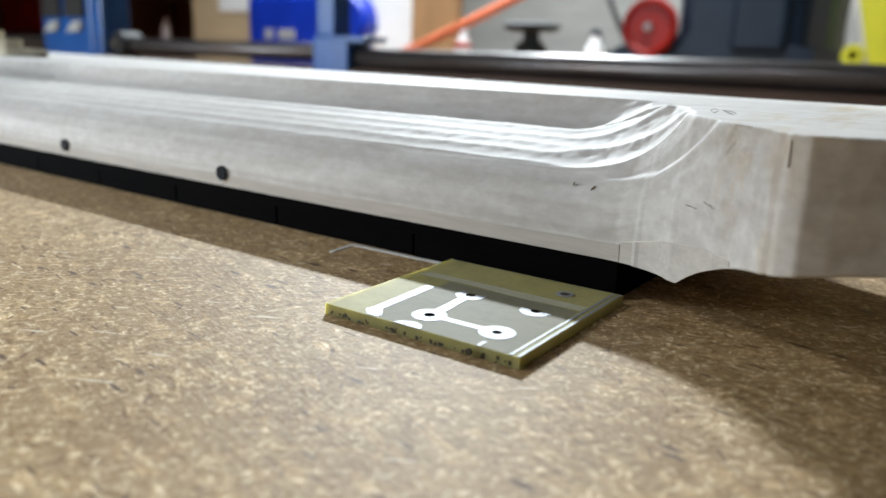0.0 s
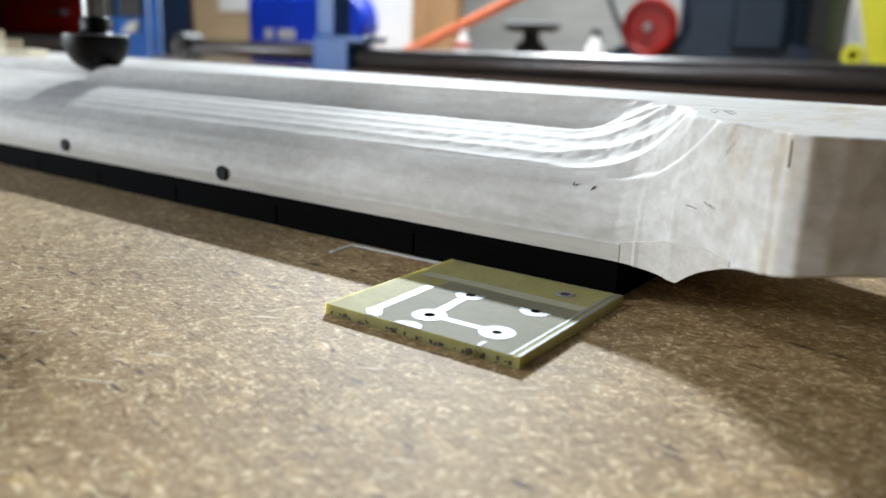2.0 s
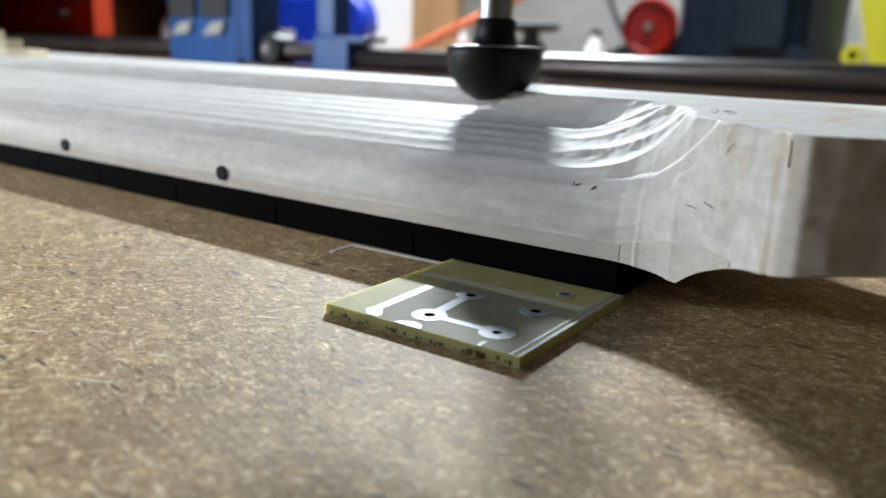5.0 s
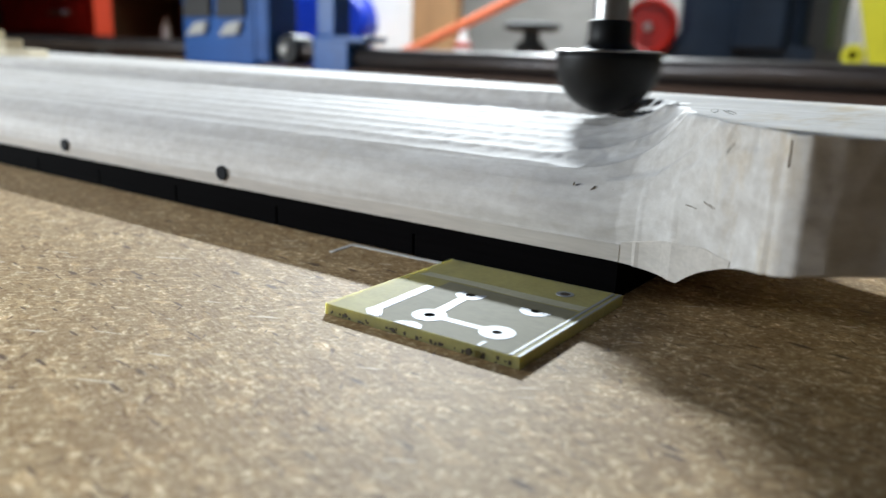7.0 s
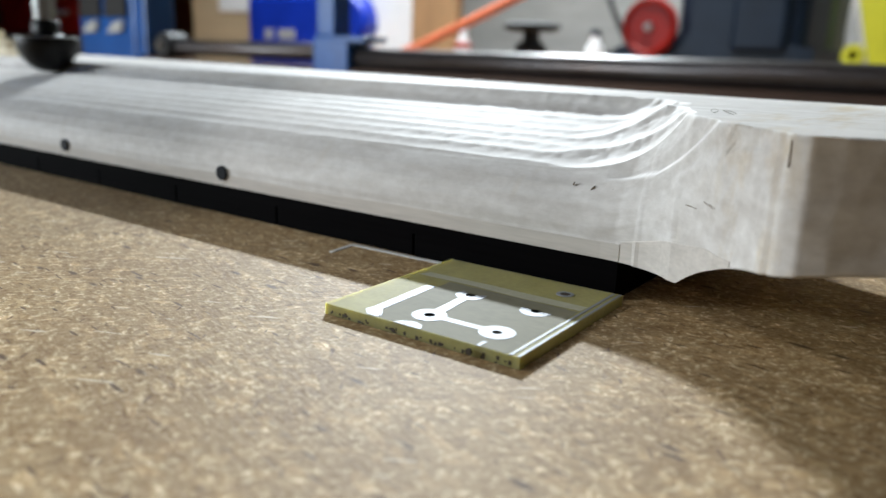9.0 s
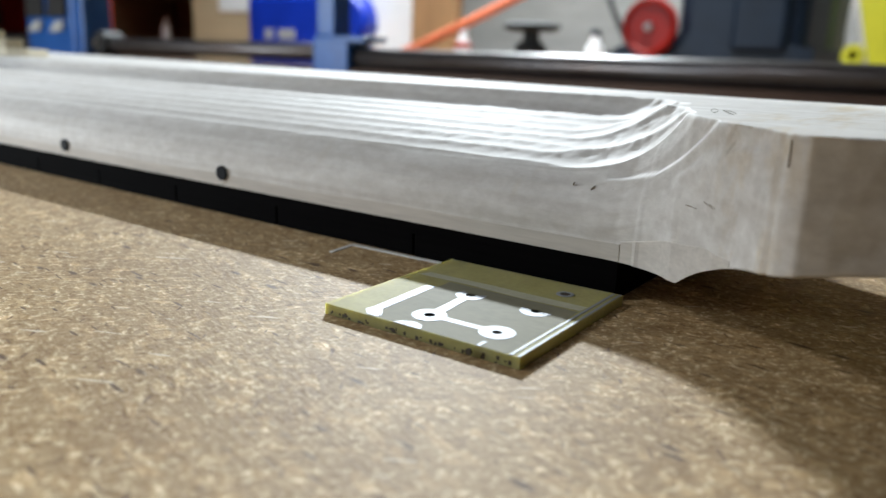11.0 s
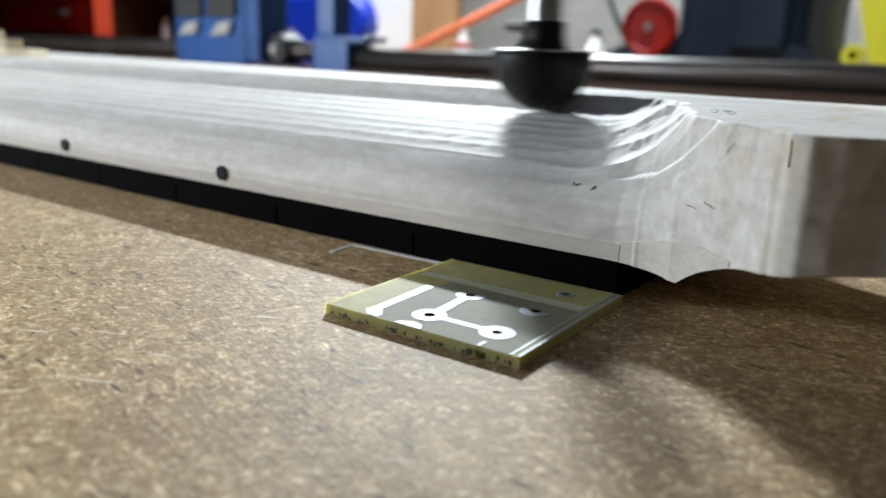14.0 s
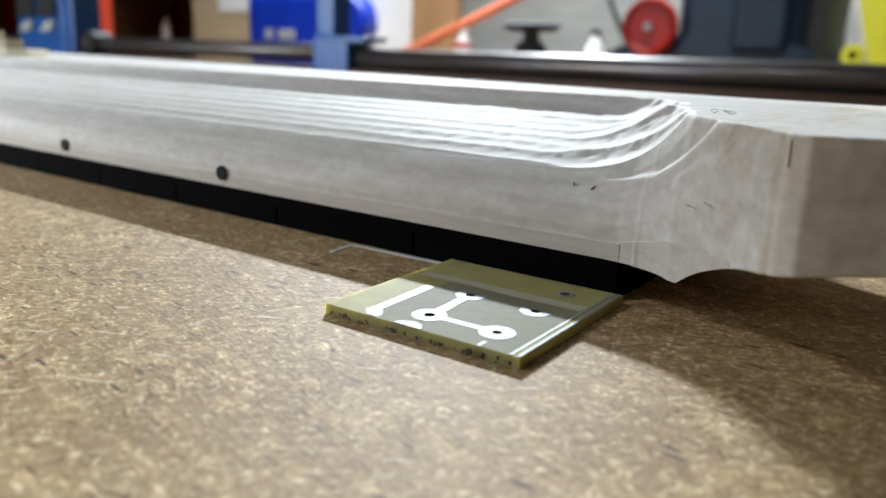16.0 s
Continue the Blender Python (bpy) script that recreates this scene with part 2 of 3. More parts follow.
def box(x0, x1, y0, y1, z0, z1, bevel=0.0, bm=None, seg=2):
    own = bmesh.new()
    bmesh.ops.create_cube(own, size=1)
    for p in own.verts:
        p.co = ((x0 + x1) / 2 + p.co.x * (x1 - x0), (y0 + y1) / 2 + p.co.y * (y1 - y0), (z0 + z1) / 2 + p.co.z * (z1 - z0))
    if bevel:
        bmesh.ops.bevel(own, geom=own.edges[:], offset=bevel, segments=seg, affect="EDGES", profile=0.5)
    return join(bm, own)


def join(bm, own):
    if bm is None:
        return own
    me = bpy.data.meshes.new("tmp")
    own.to_mesh(me)
    own.free()
    bm.from_mesh(me)
    bpy.data.meshes.remove(me)
    return bm


def lathe(profile, n=48, m=None, bm=None):
    """A body turned about z from (radius, height) pairs."""
    own = bmesh.new()
    rings = []
    for r, z in profile:
        if r < 1e-6:
            rings.append([own.verts.new((0, 0, z))])
        else:
            rings.append([own.verts.new((r * math.cos(2 * math.pi * k / n), r * math.sin(2 * math.pi * k / n), z)) for k in range(n)])
    for a, b in zip(rings, rings[1:]):
        for k in range(n):
            q = [a[k % len(a)], a[(k + 1) % len(a)], b[(k + 1) % len(b)], b[k % len(b)]]
            q = list(dict.fromkeys(q))
            if len(q) > 2:
                own.faces.new(q)
    for ring in (rings[0], rings[-1]):
        if len(ring) > 2:
            own.faces.new(ring)
    if m is not None:
        own.transform(m)
    return join(bm, own)


def slab(points, z0, z1, bm=None):
    """An outline in x, y raised from z0 to z1."""
    own = bmesh.new()
    lo = [own.verts.new((x, y, z0)) for x, y in points]
    hi = [own.verts.new((x, y, z1)) for x, y in points]
    own.faces.new(lo)
    own.faces.new(hi)
    for k in range(len(points)):
        j = (k + 1) % len(points)
        own.faces.new((lo[k], lo[j], hi[j], hi[k]))
    return join(bm, own)


def tube(points, r, n=12, bm=None):
    own = bmesh.new()
    pts = [Vector(p) for p in points]
    rings = []
    for k, p in enumerate(pts):
        d = (pts[min(k + 1, len(pts) - 1)] - pts[max(k - 1, 0)]).normalized()
        a = d.orthogonal().normalized() if k == 0 else (rings_axis - d * rings_axis.dot(d)).normalized()
        rings_axis = a
        b = d.cross(a)
        rings.append([own.verts.new(p + (a * math.cos(2 * math.pi * i / n) + b * math.sin(2 * math.pi * i / n)) * r) for i in range(n)])
    for u, w in zip(rings, rings[1:]):
        for i in range(n):
            own.faces.new((u[i], u[(i + 1) % n], w[(i + 1) % n], w[i]))
    own.faces.new(rings[0])
    own.faces.new(rings[-1])
    return join(bm, own)


# ---- the bed and the room ----
bed = tagged(part("bed", box(-1300, 420, -420, 470, -18, 0, 0.6), M_BOARD), "tan fibreboard machine bed with pale and dark flecks", "bed", kind="structure")
bench = tagged(part("workbench_top", box(-3600, 1500, 476, 1900, -40, -6, 2), M_DARKWOOD), "brown wooden bench top behind the machine", "workbench", kind="structure")
for x in (-1260, -440, 380):
    for y in (-390, 440):
        part("leg", box(x - 30, x + 30, y - 25, y + 25, -930, -18.2, 2), M_DARKWOOD, bed)
for x in (-3520, -1050, 1420):
    for y in (540, 1840):
        part("leg", box(x - 40, x + 40, y - 40, y + 40, -930, -40.2, 2), M_DARKWOOD, bench)
tagged(part("floor", box(-4200, 2600, -2600, 2300, -960, -930), M_FLOOR), "grey concrete workshop floor", "floor", kind="structure")
tagged(part("ceiling", box(-4200, 2600, -2600, 2300, 1700, 1740), M_CEIL), "unseen dark grey ceiling that bounces little light", "ceiling", kind="structure")
tagged(part("wall_back", box(-4200, 2600, 2200, 2300, -930, 1700), M_WALL), "grey painted block wall", "wall", kind="structure")
tagged(part("wall_front", box(-4200, 2600, -2600, -2500, -930, 1700), M_DIMWALL), "unseen brown wall kept dark to hold down bounced light", "wall", kind="structure")
tagged(part("wall_left", box(-4200, -4100, -2500, 2200, -930, 1700), M_DIMWALL), "unseen brown wall kept dark to hold down bounced light", "wall", kind="structure")
tagged(part("wall_right", box(2500, 2600, -2500, 2200, -930, 1700), M_DIMWALL), "unseen brown wall kept dark to hold down bounced light", "wall", kind="structure")

# ---- the neck being carved ----
TOP = 27.3
R = 9.525


def base(y):
    """The carved back of the neck: height over the distance from its near side."""
    ys = (0.0, 0.5, 1.4, 3.2, 6.0, 10.0, 15.0, 20.0, 25.0, 33.0, 60.0)
    zs = (9.6, 11.6, 13.3, 15.3, 17.2, 19.0, 20.5, 21.6, 22.4, 23.6, 26.0)
    return float(np.interp(y, ys, zs))


def rise(x, z):
    """How far the cut climbs out of the wood towards the headstock."""
    x0 = -17 + max(0, 22 - z) * 0.85
    d = x - x0
    return 0.0 if d <= 0 else (99.0 if d >= 24.5 else 25 - math.sqrt(625 - d * d))


GROOVES = (6.0, 8.6, 11.4, 14.6, 18.4, 22.5, 27.0, 32.0)


def tool_centre(g):
    """Where the ball of the cutter stands to touch the carved back at y = g."""
    a = math.atan2(base(g + 0.6) - base(g - 0.6), 1.2)
    return g - R * math.sin(a), base(g) + R * math.cos(a)


CENTRES = {g: tool_centre(g) for g in GROOVES}
STOPS = {g: e for g, e in zip(GROOVES, (2.6, -2.2, 2.4, -2.6, 1.0, 2.6, -2.2, 0.6))}


def surface(x, y, last):
    """Height of the wood at x, y once the cut has come as far back as the groove at y = last."""
    if y < 6:
        z = base(max(y, 0))
        return min(TOP, z + rise(x, z))
    z = TOP
    for g in GROOVES:
        if g > last + 0.1:
            break
        yc, zc = CENTRES[g]
        d = y - yc
        if abs(d) < R:
            waver = 0.07 * noise.noise((x * 0.11, g * 3.1, 0)) + 0.03 * noise.noise((x * 0.9, g * 5.3, 2))
            z = min(z, zc - math.sqrt(R * R - d * d) + rise(x + STOPS[g], base(g)) + waver)
    return z


def side(x):
    """The near side of neck and headstock."""
    y = float(np.interp(x, (-700, 0, 4, 8, 12, 18, 22, 25, 27, 30, 34, 42, 60, 125), (0, 0, -0.8, -2.8, -5.6, -10.2, -14.2, -17.2, -17.6, -16.3, -14.0, -10.5, -10, -10)))
    if 3.5 < x < 24:
        y -= 0.035 * min((x - c) ** 2 for c in (6.5, 13.0, 20.0))
    return y


def under(x):
    return 5.9 if x < 11 else 5.9 + 7.9 * (1 - math.exp(-(x - 11) / 8.5))


def far(x):
    return 62 - 0.18 * min(x, 0)


def scallop(x, z):
    """How deep the last passes of the ball bite into the flare above their ledges."""
    d = 0.0
    if -4 < x < 15:
        ledge = float(np.interp(x, (-4, -1, 4.8, 9.5, 12.8, 15), (16.6, 17.1, 18.8, 22.0, 25.3, 27.6)))
        t = z - ledge
        if t > 0:
            d = max(d, 1.3 * max(0, 1 - t / 6) * min(1, (x + 4) / 4) * min(1, t / 0.5))
    if 8.5 < x < 21:
        ledge = float(np.interp(x, (8.5, 12.6, 17.6, 21), (19.2, 22.2, 24.5, 24.7)))
        t = z - ledge
        if t > 0:
            d = max(d, 0.8 * max(0, 1 - t / 3.5) * min(1, (x - 8.5) / 2) * min(1, t / 0.4))
    if 9.9 < x < 14 and 11.5 < z < 20:
        d += 0.22 * (1 - (x - 9.9) / 4.1) * min(1, (20 - z) / 2)
    if 21.3 < x < 25 and 15 < z < 24:
        d += 0.28 * (1 - (x - 21.3) / 3.7) * min(1, (24 - z), (z - 15) / 3)
    return d


def neck_blank():
    bm = bmesh.new()
    xs = [-640 + 8 * k for k in range(60)] + [-160 + 2 * k for k in range(40)] + [-80 + 0.75 * k for k in range(94)] + [-9.6 + 0.4 * k for k in range(110)] + [35, 36, 42, 60, 90, 125, 170]
    us = [k / 47 for k in range(48)]
    vs = [0.08 * k for k in range(1, 26)] + [2 + 0.2 * k for k in range(1, 31)] + [8 + 0.4 * k for k in range(1, 81)] + [42, 46, 52]
    rows = []
    for x in xs:
        s, zb = side(x), under(x)
        ze = surface(x, 0, GROOVES[-1])
        ring = []
        for q in us:
            z = zb + (ze - zb) * q
            lip = 0.04 * (1 - min(1, max(0, (x - 1) / 2))) if z > 8.6 else 0.0
            scoop = 1.1 * max(0, 1 - ((x - 22.4) / 2.6) ** 2) * max(0, 1 - ((TOP - z) / 7.5) ** 2)
            facet = 0.32 * abs(noise.noise((x * 0.16, z * 0.13, 7.7))) + 0.10 * abs(noise.noise((x * 0.5, z * 0.2, 1.7))) if x > -40 else 0.0
            ring.append((x, s + lip + scoop + facet * min(1, (x + 40) / 30) * min(1, (z - zb) / 2), z))
        cut = 1.1 * max(0, 1 - ((x - 22.4) / 2.6) ** 2)
        # torn ridges near the headstock
        torn = min(1, max(0, (x + 75) / 30)) * min(1, max(0, (14 - x) / 8))
        jag = [torn * (0.34 * noise.noise((x * 0.55, q * 0.5, 3.1)) + 0.26 * noise.noise((x * 1.3, q * 0.9, 9.4))) * min(1, max(0, (q - 6.5) / 4)) for q in vs]
        ring += [(x, s + 0.04 + q + cut * max(0, 1 - q / 6), surface(x, q + j, GROOVES[-1]) if x < 40 else TOP) for q, j in zip(vs, jag)]
        ring = [(x, y + scallop(x, z), z) for x, y, z in ring]
        ring += [(x, far(x), TOP), (x, far(x) - (16 if x > 6 else 6), zb)]
        rows.append([bm.verts.new(p) for p in ring])
    for a, b in zip(rows, rows[1:]):
        for k in range(len(a)):
            j = (k + 1) % len(a)
            bm.faces.new((a[k], b[k], b[j], a[j]))
    bm.faces.new(rows[0])
    bm.faces.new(rows[-1])
    return bm


def fingerboard():
    """The board lies face down; the fret slots are sawn into its face."""
    frets = [648 * (1 - 2 ** (-n / 12)) for n in range(1, 22)]
    out = [(0.8, 0.0), (0.8, 5.9), (-560, 5.9), (-560, 0.0)]
    for d in reversed(frets):
        if d < 555:
            out += [(-d - 0.3, 0.0), (-d - 0.3, 3.9), (-d + 0.3, 3.9), (-d + 0.3, 0.0)]
    bm = bmesh.new()
    a = [bm.verts.new((x, 0.0, z)) for x, z in out]
    b = [bm.verts.new((x, 43.0 - 0.025 * x, z)) for x, z in out]
    bm.faces.new(a)
    bm.faces.new(b)
    for k in range(len(out)):
        j = (k + 1) % len(out)
        bm.faces.new((a[k], a[j], b[j], b[k]))
    return bm


neck = thing("guitar_neck", "half carved pale maple guitar neck, ebony fingerboard face down", "guitar neck")
part("neck_blank", neck_blank(), M_WOOD, neck, "pale maple with stepped tool marks", smooth=True)
part("fingerboard", fingerboard(), M_EBONY, neck, "black ebony board with sawn fret slots")


def edge_band(x0, x1, step, top, proud):
    """A thin uncut strip along the lower edge of the neck's near side."""
    bm = bmesh.new()
    n = int((x1 - x0) / step)
    rows = []
    for k in range(n + 1):
        x = x0 + (x1 - x0) * k / n
        y, zb, zt = side(x), under(x) + 0.02, max(under(x) + 0.05, top(x))
        rows.append([bm.verts.new(p) for p in ((x, y - proud, zb), (x, y - proud, zt - 0.12), (x, y - proud * 0.3, zt), (x, y + 0.6, zt), (x, y + 0.6, zb))])
    for a, b in zip(rows, rows[1:]):
        for k in range(5):
            bm.faces.new((a[k], b[k], b[(k + 1) % 5], a[(k + 1) % 5]))
    bm.faces.new(rows[0])
    bm.faces.new(rows[-1])
    return bm


part("edge_band", edge_band(-640, 0.9, 3, lambda x: 8.45 + 0.35 * noise.noise((x * 0.04, 3.0, 0)) + 0.004 * max(-60, x), 0.05), M_EDGE, neck, "raw beige lower edge")
part("edge_facet", edge_band(1.1, 19.0, 0.6, lambda x: float(np.interp(x, (1, 4, 8, 11, 15, 20), (8.9, 9.6, 10.7, 11.3, 11.8, 11.6))) + 0.15 * noise.noise((x * 0.3, 8.0, 0)), 0.07), M_EDGE, neck, "raw beige facet under the flare")
for x in (-86.8, -148.1, -202.0, -253.0):
    part("side_dot", lathe([(0, -0.35), (1.5, -0.35), (1.5, 0.5), (0, 0.5)], 24, pose(x, 0, 8.6, 90, 0, 0)), M_DOT, neck, "black round position dot")

# wood still standing, cut away piece by piece as the bit comes by
waste = thing("waste_strip", "strip of maple that the bit cuts away", "wood waste")
PIECE = 4.0
offcuts = []
for k in range(92):
    x0 = -366 + PIECE * k
    xm = x0 + PIECE / 2
    bm = bmesh.new()
    ys = [22.8 + 0.85 * j for j in range(21)]
    rings = []
    for x in (x0, x0 + PIECE):
        up = [max(surface(x, y, 22.5), surface(x, y, 32.0) + 0.02) for y in ys]
        dn = [surface(x, y, 32.0) - 0.05 for y in ys]
        rings.append([bm.verts.new((x, y, z)) for y, z in zip(ys, up)] + [bm.verts.new((x, y, z)) for y, z in reversed(list(zip(ys, dn)))])
    n = len(rings[0])
    for i in range(n):
        j = (i + 1) % n
        bm.faces.new((rings[0][i], rings[0][j], rings[1][j], rings[1][i]))
    bm.faces.new(rings[0])
    bm.faces.new(rings[1])
    ob = part("offcut", bm, M_WOOD, waste, smooth=False)
    offcuts.append((xm, ob))

# ---- the router, its bit, and the gantry's far carriage ----
router = thing("router", "dark router holding a round-nosed cutter in its collet", "router")
arc = [(R * math.sin(a), R - R * math.cos(a)) for a in [radians(90 * k / 14) for k in range(15)]]
bit = part("bit", lathe([(0, 11.5), (2.9, 11.5), (2.9, 15.6), (3.175, 15.8), (3.175, 40), (0, 40)], 32), M_SHANK, router, "bright steel shank", smooth=False)
cutter_bm = lathe(arc + [(R, 10.9), (8.9, 11.1), (5.0, 11.4), (4.3, 12.4), (4.0, 13.6), (4.0, 16.0), (3.6, 16.4), (0, 16.4)], 48)
cutter = part("cutter", cutter_bm, M_CUTTER, bit, "blackened round-nose cutter", smooth=True)
part("rim", lathe([(R - 2.2, 10.9), (R + 0.03, 10.8), (R + 0.03, 11.05), (R - 0.4, 11.25), (R - 2.2, 11.35)], 48), M_SHANK, cutter, "bright ground rim")
part("collet", lathe([(0, 39), (9, 39), (12.5, 41), (12.5, 54), (14, 56), (14, 92), (0, 92)], 6), M_SHANK, router, "steel collet nut")
part("motor_body", lathe([(0, 90), (20, 90), (26, 96), (26, 250), (22, 258), (0, 258)], 40), M_ROUTER, router)
part("mounting_plate", box(-36, 36, 24, 40, 130, 250, 2), M_BLUE, router)
# unseen; added and sized to shade the bed and neck as the router moves
part("shade_arm", box(-46, 60, -268, 34, 60, 90, 3), M_BLUE, router, "blue steel arm out of view, added to cast shade")

carriage = thing("gantry_carriage", "blue painted steel carriage rolling on the pipe rail", "machine carriage")


# ---- the rail behind the neck ----
rail = thing("pipe_rail", "dull steel pipe rail on a brown timber base", "rail")
RY = 430


def along_x(x0, x1, y, z, r, n=32):
    return lathe([(0, x0), (r * 0.93, x0), (r, x0 + 0.8), (r, x1 - 0.8), (r * 0.93, x1), (0, x1)], n, Matrix.Translation((0, y, z)) @ Euler((0, radians(90), 0)).to_matrix().to_4x4())


part("pipe", along_x(-440, 420, RY, 27.2, 9.2), M_PIPE, rail, smooth=True)
part("pipe", along_x(-1300, -446, RY, 31.5, 7.8), M_PIPE, rail, smooth=True)
part("rail_timber", box(-1300, 420, RY - 14, RY + 14, 0, 18.2, 1), M_RUST, rail)

mount = thing("rail_mount", "blue painted steel rail mount bolted at the pipe joint", "bracket")
part("upright", box(-479, -436, RY - 16, RY + 12, 0, 46, 1.5), M_BLUE, mount)
part("flange", box(-460, -415, RY - 17, RY + 13, 41, 46.5, 1), M_BLUE, mount)

# gantry carriage: its space has x = 0 at the cutter
part("side_plate", box(-642, -532, RY - 24, RY - 14, 16, 190, 3), M_BLUE, carriage)
part("edge_plate", box(-536, -514, RY - 22, RY + 16, 20, 190, 3), M_BLUE, carriage)
# solid slabs on the plate: black for shaded openings, pale for highlights
for x in (-613, -562):
    part("opening_slab", slab([(x - 22, 62), (x + 20, 62), (x + 20, 120), (x - 14, 120)], 0, 3, None), M_BLACK, carriage, "black slab in place of a shaded cut-out").matrix_basis = pose(0, (RY - 25) * 0.001, 0, 90, 0, 0)
    part("pad", slab([(x - 18, 44), (x + 10, 46), (x + 16, 58), (x - 4, 56)], 0, 4, None), M_PALEGREY, carriage, "pale slab standing in for a highlight on the plate").matrix_basis = pose(0, (RY - 25) * 0.001, 0, 90, 0, 0)
bearing = part("bearing", lathe([(0, -14), (12, -14), (14, -11), (14, 11), (12, 14), (0, 14)], 32, pose(-499, RY, 33, 90, 0, 0)), M_BLACK, carriage, "black bearing", smooth=False)
part("axle_bolt", lathe([(0, 0), (5, 0), (5, 4), (0, 4)], 6, pose(-499, RY - 14, 33, 90, 0, 0)), M_SHANK, bearing)
part("post", box(-478, -456, RY - 12, RY + 10, 46, 160, 1.5), M_BLUE, mount, "scuffed blue post")
Y = 1100


def boxthing(name, label, cat, mate, b, bevel=3):
    t = thing(name, label, cat)
    part("body", box(*b, bevel), mate, t)
    return t


# ---- the bench behind the machine ----
chest = thing("tool_chest", "red painted steel tool chest on the bench", "tool chest")
part("plinth", box(-2530, -2030, Y + 6, Y + 44, -6, 52, 3), M_IRON, chest, "dark base")
part("chest_body", box(-2540, -2014, Y, Y + 46, 52.2, 420, 4), M_RED, chest)
part("end_panel", box(-2013, -2008, Y - 2, Y + 52, 52.2, 420, 1), M_ORED, chest, "orange red end panel")
for z in (60, 150, 240):
    part("drawer_front", box(-2500, -2060, Y - 10, Y - 1, z, z + 80, 3), M_RED, chest)
    part("handle", tube([(-2190, Y - 8, z + 52), (-2190, Y - 26, z + 50), (-2120, Y - 26, z + 50), (-2120, Y - 8, z + 52)], 7), M_SHANK, chest, "steel drawer handle")

crate = thing("storage_crate", "bluish grey metal bin beside the tool chest", "bin")
part("bin_body", box(-2640, -2560, Y - 260, Y - 120, -6, 78, 6), M_IRON, crate)

cupboard = thing("cupboard", "open dark brown plywood cupboard holding odds and ends", "cupboard")
cx0, cx1, cy0, cy1 = -2440, -1962, Y + 300, Y + 560
part("back_panel", box(cx0, cx1, cy1 - 12, cy1, -6, 700, 1), M_DARKWOOD, cupboard)
part("side_panel", box(cx0, cx0 + 18, cy0, cy1 - 13, -6, 700, 1), M_DARKWOOD, cupboard)
part("side_panel", box(cx1 - 18, cx1, cy0, cy1 - 13, -6, 700, 1), M_DARKWOOD, cupboard)
for z in (30, 190, 420):
    part("shelf", box(cx0 + 19, cx1 - 19, cy0, cy1 - 13, z, z + 18, 1), M_DARKWOOD, cupboard)
jar = thing("glue_bottle", "small white plastic glue bottle on the cupboard shelf", "bottle")
part("bottle", lathe([(0, 48), (13, 48), (14, 52), (14, 88), (5, 98), (5, 104), (0, 104)], 20, Matrix.Translation((-2205, cy0 + 60, 0))), M_WHITE, jar, smooth=True)
part("cap", lathe([(0, 104), (6, 104), (2, 122), (0, 122)], 16, Matrix.Translation((-2205, cy0 + 60, 0))), M_WHITE, jar)
for k, (x, w, h) in enumerate(((-2140, 70, 150), (-2060, 60, 140))):
    t = thing("storage_box", "dark cardboard box on the cupboard shelf", "box", group="boxes in the cupboard")
    part("body", box(x, x + w, cy0 + 40, cy0 + 150, 208, 208 + h, 3), M_IRON if k else M_RUST, t)

sheet = boxthing("plywood_sheet", "pale plywood sheet standing on the bench", "plywood sheet", M_LIGHTWOOD, (-1660, -1330, Y + 60, Y + 80, -6, 520))
notice = thing("paper_sheet", "white paper sheet pinned to the plywood", "paper")
part("paper", box(-1552, -1440, Y + 57.5, Y + 59.6, 116, 330), M_WHITE, notice)

case = thing("power_tool_case", "bright blue plastic power tool case with white markings", "tool case")
part("shell", box(-1384, -1075, Y, Y + 180, -6, 150, 16, None, 4), M_BLUEP, case)
part("lid", box(-1378, -1090, Y + 4, Y + 176, 151, 260, 20, None, 4), M_BLUEP, case)
part("end_cap", lathe([(0, -90), (50, -90), (60, -80), (60, 80), (50, 90), (0, 90)], 32, pose(-1086, Y + 90, 90, 90, 0, 0)), M_BLUEP, case, smooth=False)
for x, w in ((-1322, 26), (-1278, 52)):
    part("marking", box(x, x + w, Y - 1.6, Y + 1, 54, 74, 0.4), M_PALEGREY, case, "white printed bar")

boxthing("white_board", "white painted board standing upright on the bench", "board", M_WHITE, (-1120, -934, Y + 40, Y + 58, -6, 620))
boxthing("pine_board", "varnished pine board standing upright on the bench", "board", M_DOORWOOD, (-930, -824, Y + 30, Y + 54, -6, 620))

hose = thing("air_hose", "orange rubber air hose hanging across the bench", "hose")
part("hose", tube([(-1010 + 30 * k, Y - 60, 3.2 + max(0, k - 1.5) * (9.6 + 0.15 * k)) for k in range(20)], 8), M_ORANGE, hose, smooth=True)

knob = thing("clamp_screw", "dark iron clamp screw with a wide handle", "clamp")
part("foot", lathe([(0, -6), (34, -6), (30, 40), (22, 58), (0, 58)], 28, Matrix.Translation((-641, Y, 0))), M_IRON, knob)
part("stem", lathe([(0, 58), (15, 58), (14, 76), (0, 76)], 24, Matrix.Translation((-641, Y, 0))), M_IRON, knob)
part("handle", lathe([(0, 76), (40, 76), (50, 80), (50, 87), (38, 91), (0, 91)], 32, Matrix.Translation((-641, Y, 0))), M_IRON, knob)

